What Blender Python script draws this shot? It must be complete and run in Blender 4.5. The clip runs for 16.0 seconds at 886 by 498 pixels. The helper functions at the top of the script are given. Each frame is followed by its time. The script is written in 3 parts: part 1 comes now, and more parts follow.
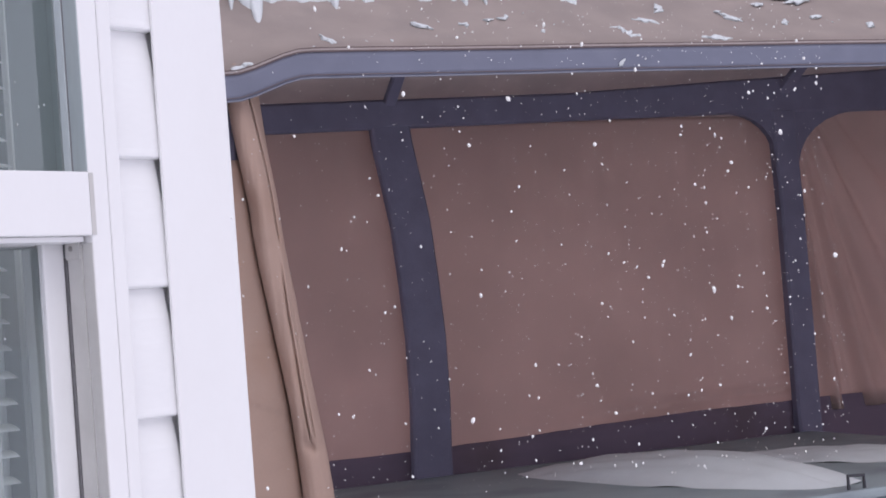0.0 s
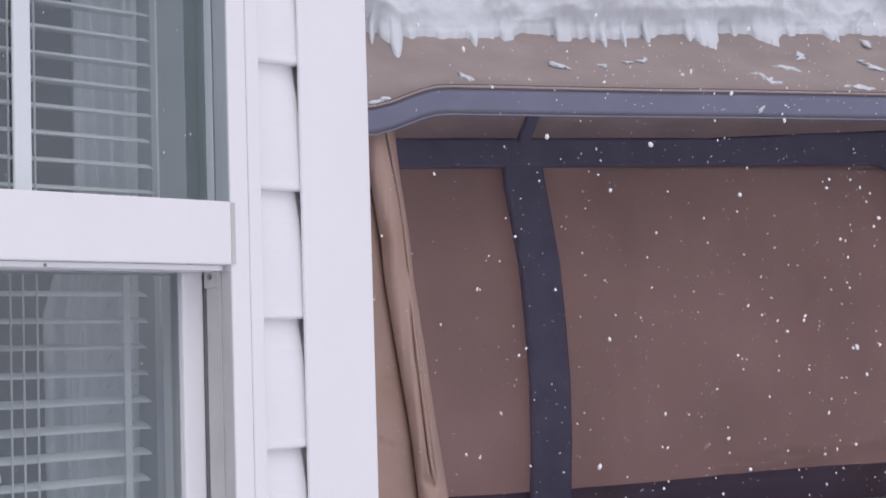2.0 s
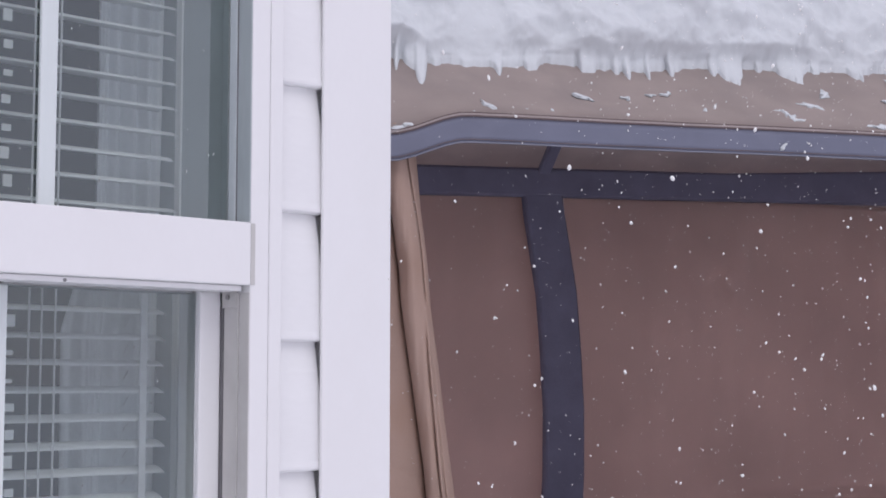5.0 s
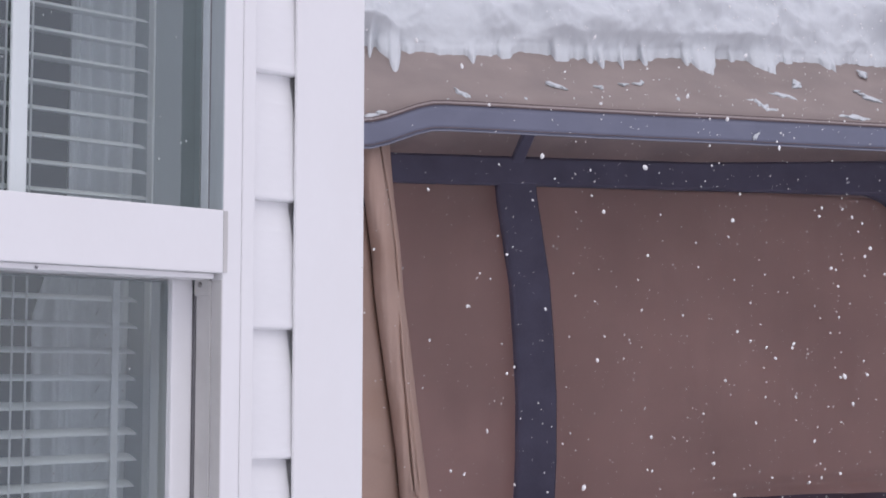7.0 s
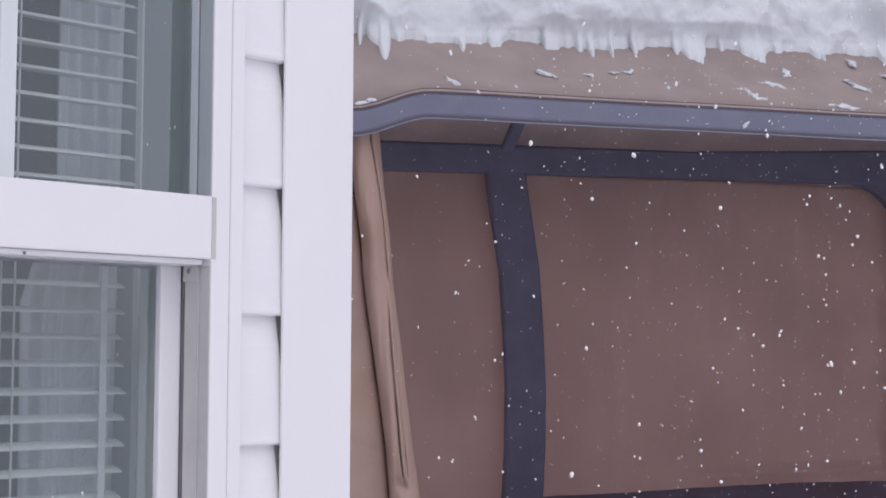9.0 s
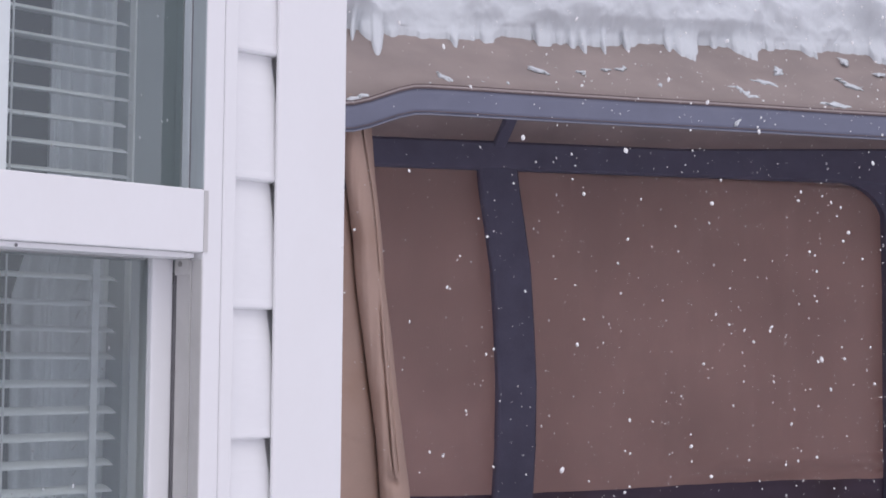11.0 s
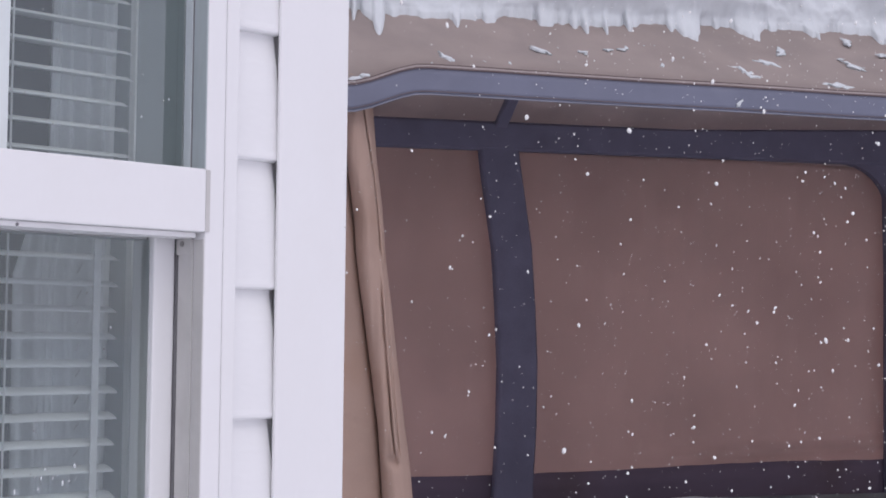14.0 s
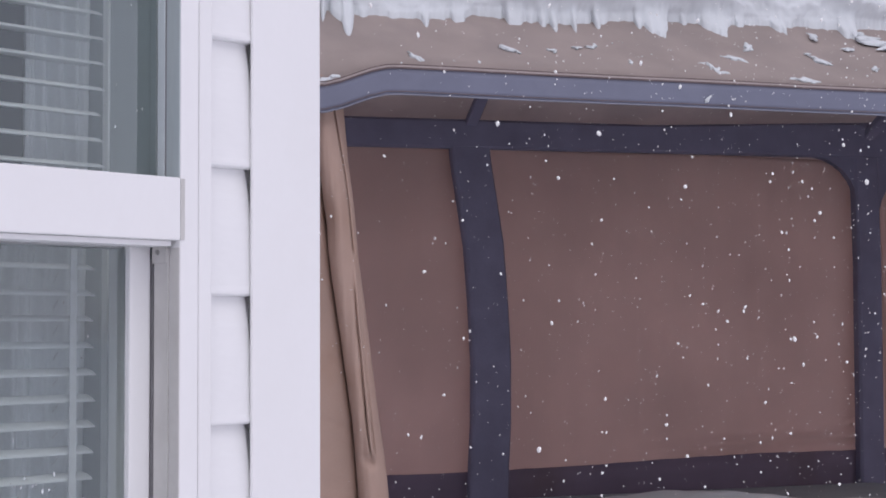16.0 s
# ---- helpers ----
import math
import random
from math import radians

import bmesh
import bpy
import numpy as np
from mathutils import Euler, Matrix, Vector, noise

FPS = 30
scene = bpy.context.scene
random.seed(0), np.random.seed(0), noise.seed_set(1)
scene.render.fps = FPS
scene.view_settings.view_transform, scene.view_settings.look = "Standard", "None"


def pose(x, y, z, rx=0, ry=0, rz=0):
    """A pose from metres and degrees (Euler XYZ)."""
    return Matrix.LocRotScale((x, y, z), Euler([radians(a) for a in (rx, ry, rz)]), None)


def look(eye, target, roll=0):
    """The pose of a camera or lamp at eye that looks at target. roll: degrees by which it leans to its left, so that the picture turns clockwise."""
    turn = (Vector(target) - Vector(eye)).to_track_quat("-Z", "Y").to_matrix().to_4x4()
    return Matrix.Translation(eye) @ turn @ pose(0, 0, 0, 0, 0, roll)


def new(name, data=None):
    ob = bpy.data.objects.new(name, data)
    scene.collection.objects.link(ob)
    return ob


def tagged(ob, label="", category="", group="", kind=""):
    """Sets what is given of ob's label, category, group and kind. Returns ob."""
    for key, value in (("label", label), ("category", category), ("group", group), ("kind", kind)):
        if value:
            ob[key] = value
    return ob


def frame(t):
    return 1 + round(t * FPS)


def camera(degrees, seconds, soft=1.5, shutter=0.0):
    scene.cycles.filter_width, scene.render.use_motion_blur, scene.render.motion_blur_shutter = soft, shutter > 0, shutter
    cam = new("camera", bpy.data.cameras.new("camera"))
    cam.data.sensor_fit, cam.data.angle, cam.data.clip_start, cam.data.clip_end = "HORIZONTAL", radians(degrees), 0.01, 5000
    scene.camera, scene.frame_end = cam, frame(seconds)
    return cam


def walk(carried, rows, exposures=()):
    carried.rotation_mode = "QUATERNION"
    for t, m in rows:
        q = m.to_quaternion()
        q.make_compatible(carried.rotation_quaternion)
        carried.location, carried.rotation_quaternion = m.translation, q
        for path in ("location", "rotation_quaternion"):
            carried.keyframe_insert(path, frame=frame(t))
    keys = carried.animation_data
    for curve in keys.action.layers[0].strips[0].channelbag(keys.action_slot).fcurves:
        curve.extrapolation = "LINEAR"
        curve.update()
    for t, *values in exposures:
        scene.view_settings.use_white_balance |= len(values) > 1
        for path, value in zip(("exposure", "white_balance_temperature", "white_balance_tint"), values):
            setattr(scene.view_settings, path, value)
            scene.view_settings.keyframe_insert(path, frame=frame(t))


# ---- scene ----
cam = camera(31.7, 16.0, 1.8)
PATH = [
    (0, (-0.849, -0.958, 1.518), (0.657, 0.356, 1.598), -4.5),
    (0.5, (-0.848, -0.953, 1.52), (0.616, 0.406, 1.617), -3.5),
    (1, (-0.847, -0.949, 1.522), (0.587, 0.441, 1.634), -2.7),
    (1.5, (-0.848, -0.947, 1.523), (0.565, 0.464, 1.646), -2.1),
    (2, (-0.85, -0.949, 1.522), (0.544, 0.478, 1.658), -1.8),
    (2.5, (-0.845, -0.948, 1.519), (0.536, 0.491, 1.664), -1.5),
    (3, (-0.848, -0.949, 1.521), (0.525, 0.497, 1.677), -1.2),
    (5.5, (-0.851, -0.948, 1.522), (0.529, 0.489, 1.693), 0.2),
    (6, (-0.849, -0.946, 1.522), (0.537, 0.485, 1.689), 0.2),
    (6.5, (-0.851, -0.949, 1.521), (0.543, 0.476, 1.684), 0.2),
    (7, (-0.851, -0.949, 1.522), (0.551, 0.469, 1.678), 0.1),
    (7.5, (-0.85, -0.949, 1.521), (0.555, 0.466, 1.675), 0.0),
    (8, (-0.849, -0.947, 1.52), (0.559, 0.465, 1.672), -0.1),
    (8.5, (-0.85, -0.95, 1.521), (0.559, 0.462, 1.666), 0.1),
    (11, (-0.852, -0.951, 1.519), (0.568, 0.451, 1.656), 0.5),
    (11.5, (-0.852, -0.95, 1.519), (0.57, 0.45, 1.653), 0.5),
    (12, (-0.849, -0.947, 1.518), (0.575, 0.452, 1.647), 0.5),
    (12.5, (-0.849, -0.947, 1.518), (0.575, 0.452, 1.642), 0.5),
    (13, (-0.85, -0.947, 1.518), (0.574, 0.453, 1.638), 0.6),
    (13.5, (-0.85, -0.948, 1.518), (0.572, 0.453, 1.634), 0.6),
    (14, (-0.85, -0.947, 1.519), (0.57, 0.456, 1.631), 0.6),
    (14.5, (-0.853, -0.946, 1.519), (0.567, 0.457, 1.63), 0.6),
    (15, (-0.854, -0.949, 1.518), (0.573, 0.449, 1.624), 0.4),
    (15.5, (-0.856, -0.949, 1.52), (0.578, 0.44, 1.624), 0.1),
    (16, (-0.86, -0.955, 1.524), (0.586, 0.423, 1.632), -0.3),
]
walk(cam, [(t, look(eye, target, roll)) for t, eye, target, roll in PATH], [(0, 0.31), (0.5, 0.22), (1.5, 0.16), (3, 0.13), (5.5, 0.12), (16, 0.13)])

# ---- world, sun, exposure ----
world = bpy.data.worlds.new("overcast_sky")
scene.world = world
world.use_nodes = True
wn, wl = world.node_tree.nodes, world.node_tree.links
wn.clear()
sky = wn.new("ShaderNodeTexSky")
sky.sky_type, sky.sun_disc = "NISHITA", False
sky.sun_elevation, sky.sun_rotation = radians(50), radians(200)
cloud = wn.new("ShaderNodeMix")
cloud.data_type = "RGBA"
cloud.inputs[0].default_value = 0.9
cloud.inputs[7].default_value = (7.4, 7.05, 8.35, 1)
wl.new(sky.outputs[0], cloud.inputs[6])
back = wn.new("ShaderNodeBackground")
back.inputs[1].default_value = 0.105
wl.new(cloud.outputs[2], back.inputs[0])
wout = wn.new("ShaderNodeOutputWorld")
wl.new(back.outputs[0], wout.inputs[0])

sun = new("sun", bpy.data.lights.new("sun", "SUN"))
sun.data.energy, sun.data.angle, sun.data.color = 0.6, radians(40), (1.0, 0.98, 0.96)
sun.matrix_world = look((-2, -4, 6), (0, 0, 0))


# ---- materials ----
def mat(name, color, rough=0.6, var=0.12, scale=6.0, fine=180.0, bump=0.15, metal=0.0, through_light=None, stretch=(1, 1, 1), spec=0.5, stain=None, stain_scale=3.0, weave=0.0):
    m = bpy.data.materials.new(name)
    m.use_nodes = True
    n, l = m.node_tree.nodes, m.node_tree.links
    b = n["Principled BSDF"]
    co = n.new("ShaderNodeTexCoord")
    mp = n.new("ShaderNodeMapping")
    mp.inputs["Scale"].default_value = stretch
    l.new(co.outputs["Object"], mp.inputs[0])
    n1 = n.new("ShaderNodeTexNoise")
    n1.inputs["Scale"].default_value, n1.inputs["Detail"].default_value = scale, 6
    n2 = n.new("ShaderNodeTexNoise")
    n2.inputs["Scale"].default_value, n2.inputs["Detail"].default_value = fine, 3
    l.new(mp.outputs[0], n1.inputs[0])
    l.new(mp.outputs[0], n2.inputs[0])
    add = n.new("ShaderNodeMath")
    add.operation = "MULTIPLY_ADD"
    add.inputs[1].default_value = 0.4
    l.new(n2.outputs[0], add.inputs[0])
    l.new(n1.outputs[0], add.inputs[2])
    ramp = n.new("ShaderNodeMapRange")
    ramp.inputs[1].default_value, ramp.inputs[2].default_value = 0.4, 1.0
    ramp.inputs[3].default_value, ramp.inputs[4].default_value = 1 - var, 1 + var
    l.new(add.outputs[0], ramp.inputs[0])
    mul = n.new("ShaderNodeMix")
    mul.data_type, mul.blend_type = "RGBA", "MULTIPLY"
    mul.inputs[0].default_value = 1.0
    mul.inputs[6].default_value = (*color, 1)
    l.new(ramp.outputs[0], mul.inputs[7])
    tint = mul.outputs[2]
    if stain:
        n3 = n.new("ShaderNodeTexNoise")
        n3.inputs["Scale"].default_value, n3.inputs["Detail"].default_value = stain_scale, 9
        l.new(mp.outputs[0], n3.inputs[0])
        r3 = n.new("ShaderNodeMapRange")
        r3.inputs[1].default_value, r3.inputs[2].default_value = 0.52, 0.75
        l.new(n3.outputs[0], r3.inputs[0])
        mx = n.new("ShaderNodeMix")
        mx.data_type = "RGBA"
        l.new(r3.outputs[0], mx.inputs[0])
        l.new(tint, mx.inputs[6])
        mx.inputs[7].default_value = (*stain, 1)
        tint = mx.outputs[2]
    l.new(tint, b.inputs["Base Color"])
    b.inputs["Roughness"].default_value, b.inputs["Metallic"].default_value = rough, metal
    b.inputs["Specular IOR Level"].default_value = spec
    height = add.outputs[0]
    if weave:
        wv = n.new("ShaderNodeTexWave")
        wv.inputs["Scale"].default_value, wv.inputs["Distortion"].default_value = weave, 1.5
        l.new(mp.outputs[0], wv.inputs[0])
        ad = n.new("ShaderNodeMath")
        ad.operation = "ADD"
        l.new(add.outputs[0], ad.inputs[0])
        l.new(wv.outputs["Fac"], ad.inputs[1])
        height = ad.outputs[0]
    if bump:
        bp = n.new("ShaderNodeBump")
        bp.inputs["Strength"].default_value, bp.inputs["Distance"].default_value = bump, 0.002
        l.new(height, bp.inputs["Height"])
        l.new(bp.outputs[0], b.inputs["Normal"])
    if through_light:
        tr = n.new("ShaderNodeBsdfTranslucent")
        tm = n.new("ShaderNodeMix")
        tm.data_type, tm.blend_type = "RGBA", "MULTIPLY"
        tm.inputs[0].default_value = 1.0
        tm.inputs[6].default_value = (*through_light[:3], 1)
        l.new(ramp.outputs[0], tm.inputs[7])
        l.new(tm.outputs[2], tr.inputs[0])
        ms = n.new("ShaderNodeMixShader")
        ms.inputs[0].default_value = through_light[3]
        l.new(b.outputs[0], ms.inputs[1])
        l.new(tr.outputs[0], ms.inputs[2])
        l.new(ms.outputs[0], n["Material Output"].inputs[0])
    return m


def glass_mat():
    m = bpy.data.materials.new("window_glass")
    m.use_nodes = True
    n, l = m.node_tree.nodes, m.node_tree.links
    n.remove(n["Principled BSDF"])
    clear, gloss, mix = n.new("ShaderNodeBsdfTransparent"), n.new("ShaderNodeBsdfGlossy"), n.new("ShaderNodeMixShader")
    clear.inputs[0].default_value = (0.93, 0.985, 1.0, 1)
    gloss.inputs["Roughness"].default_value = 0.03
    gloss.inputs[0].default_value = (0.88, 0.98, 1.0, 1)
    fr = n.new("ShaderNodeFresnel")
    fr.inputs[0].default_value = 2.25
    l.new(fr.outputs[0], mix.inputs[0])
    l.new(clear.outputs[0], mix.inputs[1])
    l.new(gloss.outputs[0], mix.inputs[2])
    l.new(mix.outputs[0], n["Material Output"].inputs[0])
    return m


VINYL = mat("white_vinyl_siding", (0.8, 0.8, 0.805), 0.45, 0.03, 4, 90, 0.12, stretch=(1, 1, 3), stain=(0.765, 0.765, 0.77), stain_scale=6)
TRIM = mat("white_vinyl_trim", (0.785, 0.783, 0.787), 0.4, 0.02, 3, 140, 0.06, stretch=(2, 2, 1), stain=(0.765, 0.76, 0.757), stain_scale=5)
# white bars outside the pane; the glass's dimming and tint are in this colour
MUNTIN = mat("glass_dimmed_muntin", (0.66, 0.71, 0.71), 0.45, 0.05, 6, 150, 0.08, stretch=(6, 6, 1))
TRACK = mat("grey_vinyl_track", (0.54, 0.53, 0.515), 0.5, 0.08, 8, 160, 0.1, stain=(0.45, 0.44, 0.425), stain_scale=14)
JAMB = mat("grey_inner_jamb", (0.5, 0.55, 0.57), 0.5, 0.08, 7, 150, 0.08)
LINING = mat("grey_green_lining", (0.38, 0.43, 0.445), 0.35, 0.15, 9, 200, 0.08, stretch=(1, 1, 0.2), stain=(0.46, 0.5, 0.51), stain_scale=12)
# flat dark colour for the window's gaps and its weep hole
GAP_DARK = mat("dark_gap_fill", (0.2, 0.195, 0.205), 0.8, 0.2, 20, 200, 0.2)
SCREW = mat("steel_screw", (0.35, 0.34, 0.33), 0.4, 0.2, 60, 300, 0.1, metal=0.9)
GLASS = glass_mat()
SLAT = mat("white_blind_slat", (0.93, 0.94, 0.94), 0.45, 0.05, 10, 200, 0.05)
CORD = mat("white_cord", (0.75, 0.75, 0.76), 0.8, 0.1, 80, 400, 0.2)
DRAPE = mat("pale_grey_drape", (0.9, 0.91, 0.92), 0.9, 0.15, 5, 260, 0.2, stretch=(4, 4, 1))
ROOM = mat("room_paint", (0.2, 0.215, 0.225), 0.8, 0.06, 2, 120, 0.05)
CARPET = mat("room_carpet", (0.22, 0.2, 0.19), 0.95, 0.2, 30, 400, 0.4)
ROOF_CLOTH = mat("tan_canopy_fabric", (0.44, 0.372, 0.345), 0.85, 0.13, 6, 420, 0.3, through_light=(0.4, 0.325, 0.33, 0.34), stretch=(1.0, 1.0, 1.0), stain=(0.39, 0.335, 0.315), stain_scale=7)
CURTAIN = mat("tan_curtain_fabric", (0.485, 0.345, 0.285), 0.9, 0.12, 4, 420, 0.3, through_light=(0.46, 0.3, 0.22, 0.2), stain=(0.42, 0.28, 0.215), stain_scale=4)
WALL_CLOTH = mat("brown_canvas_wall", (0.505, 0.4, 0.376), 0.9, 0.1, 2.5, 420, 0.35, through_light=(0.66, 0.51, 0.468, 0.55), stain=(0.42, 0.33, 0.325), stain_scale=1.6, weave=220)
LOW_CLOTH = mat("dark_canvas_skirt", (0.15, 0.115, 0.158), 0.9, 0.15, 3, 420, 0.35, stain=(0.12, 0.085, 0.1))
PIPING = mat("grey_blue_binding", (0.165, 0.175, 0.236), 0.8, 0.1, 6, 420, 0.3, stain=(0.19, 0.2, 0.262), stain_scale=8)
PIPE_LIGHT = mat("pale_tan_piping", (0.46, 0.395, 0.39), 0.8, 0.12, 12, 400, 0.25)
PIPE_GREY = mat("pale_grey_edge", (0.2, 0.205, 0.255), 0.8, 0.12, 12, 400, 0.25)
SEAM = mat("dark_seam_thread", (0.16, 0.12, 0.12), 0.9, 0.15, 30, 400, 0.2)
STEEL = mat("dark_navy_steel", (0.15, 0.145, 0.208), 0.65, 0.15, 8, 220, 0.12, spec=0.3)
FLAKE = mat("white_flake", (0.9, 0.89, 0.88), 0.8, 0.04, 60, 300, 0.0)
# greyer than the snow on the ground: its dimmer lighting is in the colour
SNOW = mat("greyed_snow", (0.615, 0.645, 0.665), 0.8, 0.05, 14, 160, 0.35)
# unseen ground, made brighter than the other snow to bounce light upward
GROUND_SNOW = mat("bright_ground_snow", (0.83, 0.845, 0.87), 0.85, 0.05, 3, 90, 0.3)
COVER = mat("grey_green_table_cover", (0.27, 0.32, 0.34), 0.6, 0.12, 5, 200, 0.2, stain=(0.14, 0.15, 0.18), stain_scale=2.2)
METAL = mat("dark_table_metal", (0.06, 0.06, 0.07), 0.5, 0.15, 8, 200, 0.1, metal=0.5)
DECK = mat("grey_deck_board", (0.22, 0.2, 0.19), 0.85, 0.2, 4, 90, 0.3, stretch=(1, 8, 1))


# ---- mesh helpers ----
def part(name, bm, material, parent=None, label="", smooth=False):
    me = bpy.data.meshes.new(name)
    bm.to_mesh(me)
    bm.free()
    me.materials.append(material)
    if smooth:
        me.shade_smooth()
    ob = new(name, me)
    ob.parent = parent
    if label:
        ob["label"] = label
    return ob


def thing(name, label, category, group="", kind="", at=None):
    ob = new(name)
    if at is not None:
        ob.matrix_world = at
    return tagged(ob, label, category, group, kind)


def box(x0, y0, z0, x1, y1, z1, bevel=0.0, bm=None):
    bm = bm or bmesh.new()
    r = bmesh.ops.create_cube(bm, size=1)
    bmesh.ops.transform(bm, verts=r["verts"], matrix=Matrix.Translation(((x0 + x1) / 2, (y0 + y1) / 2, (z0 + z1) / 2)) @ Matrix.Diagonal((x1 - x0, y1 - y0, z1 - z0, 1)))
    if bevel:
        edges = list({e for v in r["verts"] for e in v.link_edges})
        bmesh.ops.bevel(bm, geom=edges, offset=bevel, segments=2, affect="EDGES", profile=0.6)
    return bm


def sheet(columns, rows, place, bm=None, close=False):
    """A grid of quads through place(u, v), u and v from 0 to 1."""
    bm = bm or bmesh.new()
    vs = [[bm.verts.new(place(i / columns, j / rows)) for j in range(rows + 1)] for i in range(columns + 1)]
    for i in range(columns):
        for j in range(rows):
            bm.faces.new((vs[i][j], vs[i + 1][j], vs[i + 1][j + 1], vs[i][j + 1]))
    return bm


def thick(ob, t, offset=0):
    m = ob.modifiers.new("thickness", "SOLIDIFY")
    m.thickness, m.offset = t, offset
    return ob


def bar(points, w, d, side, bm=None, widths=None):
    """A bar of w by d swept along points; side: the direction of its width."""
    bm = bm or bmesh.new()
    rings = []
    side = Vector(side).normalized()
    for i, p in enumerate(points):
        a, b = Vector(points[max(i - 1, 0)]), Vector(points[min(i + 1, len(points) - 1)])
        t = (b - a).normalized()
        o = t.cross(side).normalized()
        s = o.cross(t).normalized()
        w = widths[i] if widths else w
        c = 0.18 * min(w, d)
        shape = [(-w / 2 + c, -d / 2), (w / 2 - c, -d / 2), (w / 2, -d / 2 + c), (w / 2, d / 2 - c), (w / 2 - c, d / 2), (-w / 2 + c, d / 2), (-w / 2, d / 2 - c), (-w / 2, -d / 2 + c)]
        rings.append([bm.verts.new(Vector(p) + s * u + o * v) for u, v in shape])
    for r, q in zip(rings, rings[1:]):
        for k in range(8):
            bm.faces.new((r[k], r[(k + 1) % 8], q[(k + 1) % 8], q[k]))
    bm.faces.new(rings[0][::-1])
    bm.faces.new(rings[-1])
    bmesh.ops.recalc_face_normals(bm, faces=bm.faces[:])
    return bm


def cyl(p, q, r, seg=12, bm=None):
    bm = bm or bmesh.new()
    p, q = Vector(p), Vector(q)
    d = q - p
    m = Matrix.Translation((p + q) / 2) @ d.to_track_quat("Z", "Y").to_matrix().to_4x4()
    bmesh.ops.create_cone(bm, cap_ends=True, segments=seg, radius1=r, radius2=r, depth=d.length, matrix=m)
    return bm


def ease(x):
    x = min(1.0, max(0.0, x))
    return x * x * (3 - 2 * x)


# ---- ground ----
def ground_place(u, v):
    x, y = (u - 0.5), (v - 0.5)
    x, y = 2600 * x * abs(x), 2600 * y * abs(y)
    near = 0.0 if -6 < x < 6 and -3.5 < y < 6 else 1.0
    return x, y, -0.06 + near * 0.25 * noise.noise(Vector((x * 0.07, y * 0.07, 3)))


tagged(part("ground", sheet(120, 120, ground_place), GROUND_SNOW, smooth=True), "snow-covered ground around the house and gazebo", "ground", kind="structure")

# ---- house wall ----
COURSE, Z0 = 0.1, 1.4556
WIN_X0, WIN_X1, WIN_Z0, WIN_Z1 = -1.02, -0.137, 0.98, 2.24
wall = thing("wall_front", "white vinyl clapboard house wall", "wall", kind="structure")
bm = box(-3.2, 0.016, 0, WIN_X0, 0.16, 2.9)
box(WIN_X1, 0.016, 0, -0.03, 0.16, 2.9, bm=bm)
box(WIN_X0, 0.016, 0, WIN_X1, 0.16, WIN_Z0, bm=bm)
box(WIN_X0, 0.016, WIN_Z1, WIN_X1, 0.16, 2.9, bm=bm)
part("sheathing", bm, ROOM, wall, "grey wall core behind the siding")


def clapboard(x0, x1):
    """One course, lapped: its butt stands proud at the bottom, it leans back under the next, and its end is trimmed in a curve."""
    bm = bmesh.new()
    n = max(2, int((x1 - x0) / 0.02))
    prof = [(0.0155, -0.002), (0.002, -0.0015), (0.0003, 0.0), (0.0, 0.0022), (0.0005, 0.006), (0.001, 0.03), (0.002, 0.055), (0.0038, 0.075), (0.0068, 0.092), (0.0085, COURSE + 0.004), (0.0155, COURSE + 0.004)]
    rows = []
    for i in range(n + 1):
        x = x0 + (x1 - x0) * i / n
        bow = 0.0009 * noise.noise(Vector((x * 7, x0 * 3, 0)))
        trim = 0.0018 if i == n else 0.0
        rows.append([bm.verts.new((x - trim * ease((z / COURSE - 0.45) / 0.5), y + (bow if y < 0.015 else 0), z)) for y, z in prof])
    for r, q in zip(rows, rows[1:]):
        for k in range(len(prof) - 1):
            bm.faces.new((r[k], r[k + 1], q[k + 1], q[k]))
    bm.faces.new(rows[0])
    bm.faces.new(rows[-1][::-1])
    bmesh.ops.recalc_face_normals(bm, faces=bm.faces[:])
    return bm


def mesh_of(bm, material, name):
    me = bpy.data.meshes.new(name)
    bm.to_mesh(me)
    bm.free()
    me.materials.append(material)
    return me


short_board = mesh_of(clapboard(-0.121, -0.0755), VINYL, "siding_board")
left_board = mesh_of(clapboard(-3.2, WIN_X0 - 0.016), VINYL, "siding_board_left")
full_board = mesh_of(clapboard(-3.2, -0.0755), VINYL, "siding_board_full")
for k in range(-14, 14):
    z = Z0 + k * COURSE
    beside = z + COURSE > WIN_Z0 - 0.02 and z < WIN_Z1 + 0.02
    for me in ((short_board, left_board) if beside else (full_board,)):
        ob = new("siding_board", me)
        ob.parent = wall
        ob.location.z = z
        ob.location.y = random.uniform(-0.0004, 0.0004)

# outside corner post: two faces and return lips
bm = box(-0.0785, -0.004, 0.02, -0.0074, -0.0005, 2.9, 0.0012)
box(-0.0625, -0.0006, 0.02, -0.0076, 0.016, 2.9, bm=bm)
part("corner_board", bm, TRIM, wall, "white vinyl corner board")
# white strip added behind the siding ends to lighten the dark gap
part("corner_flange", box(-0.105, 0.0156, 0.02, -0.0628, 0.0159, 2.9), VINYL, wall, "white nailing flange behind the siding ends")
part("corner_return", box(-0.0285, 0.0165, 0.02, -0.0076, 0.07, 2.9, 0.002), TRIM, wall, "white vinyl side of the corner board")
part("side_wall", box(-0.03, 0.16, 0, -0.02, 3.0, 2.9), VINYL, wall, "white side wall of the house")

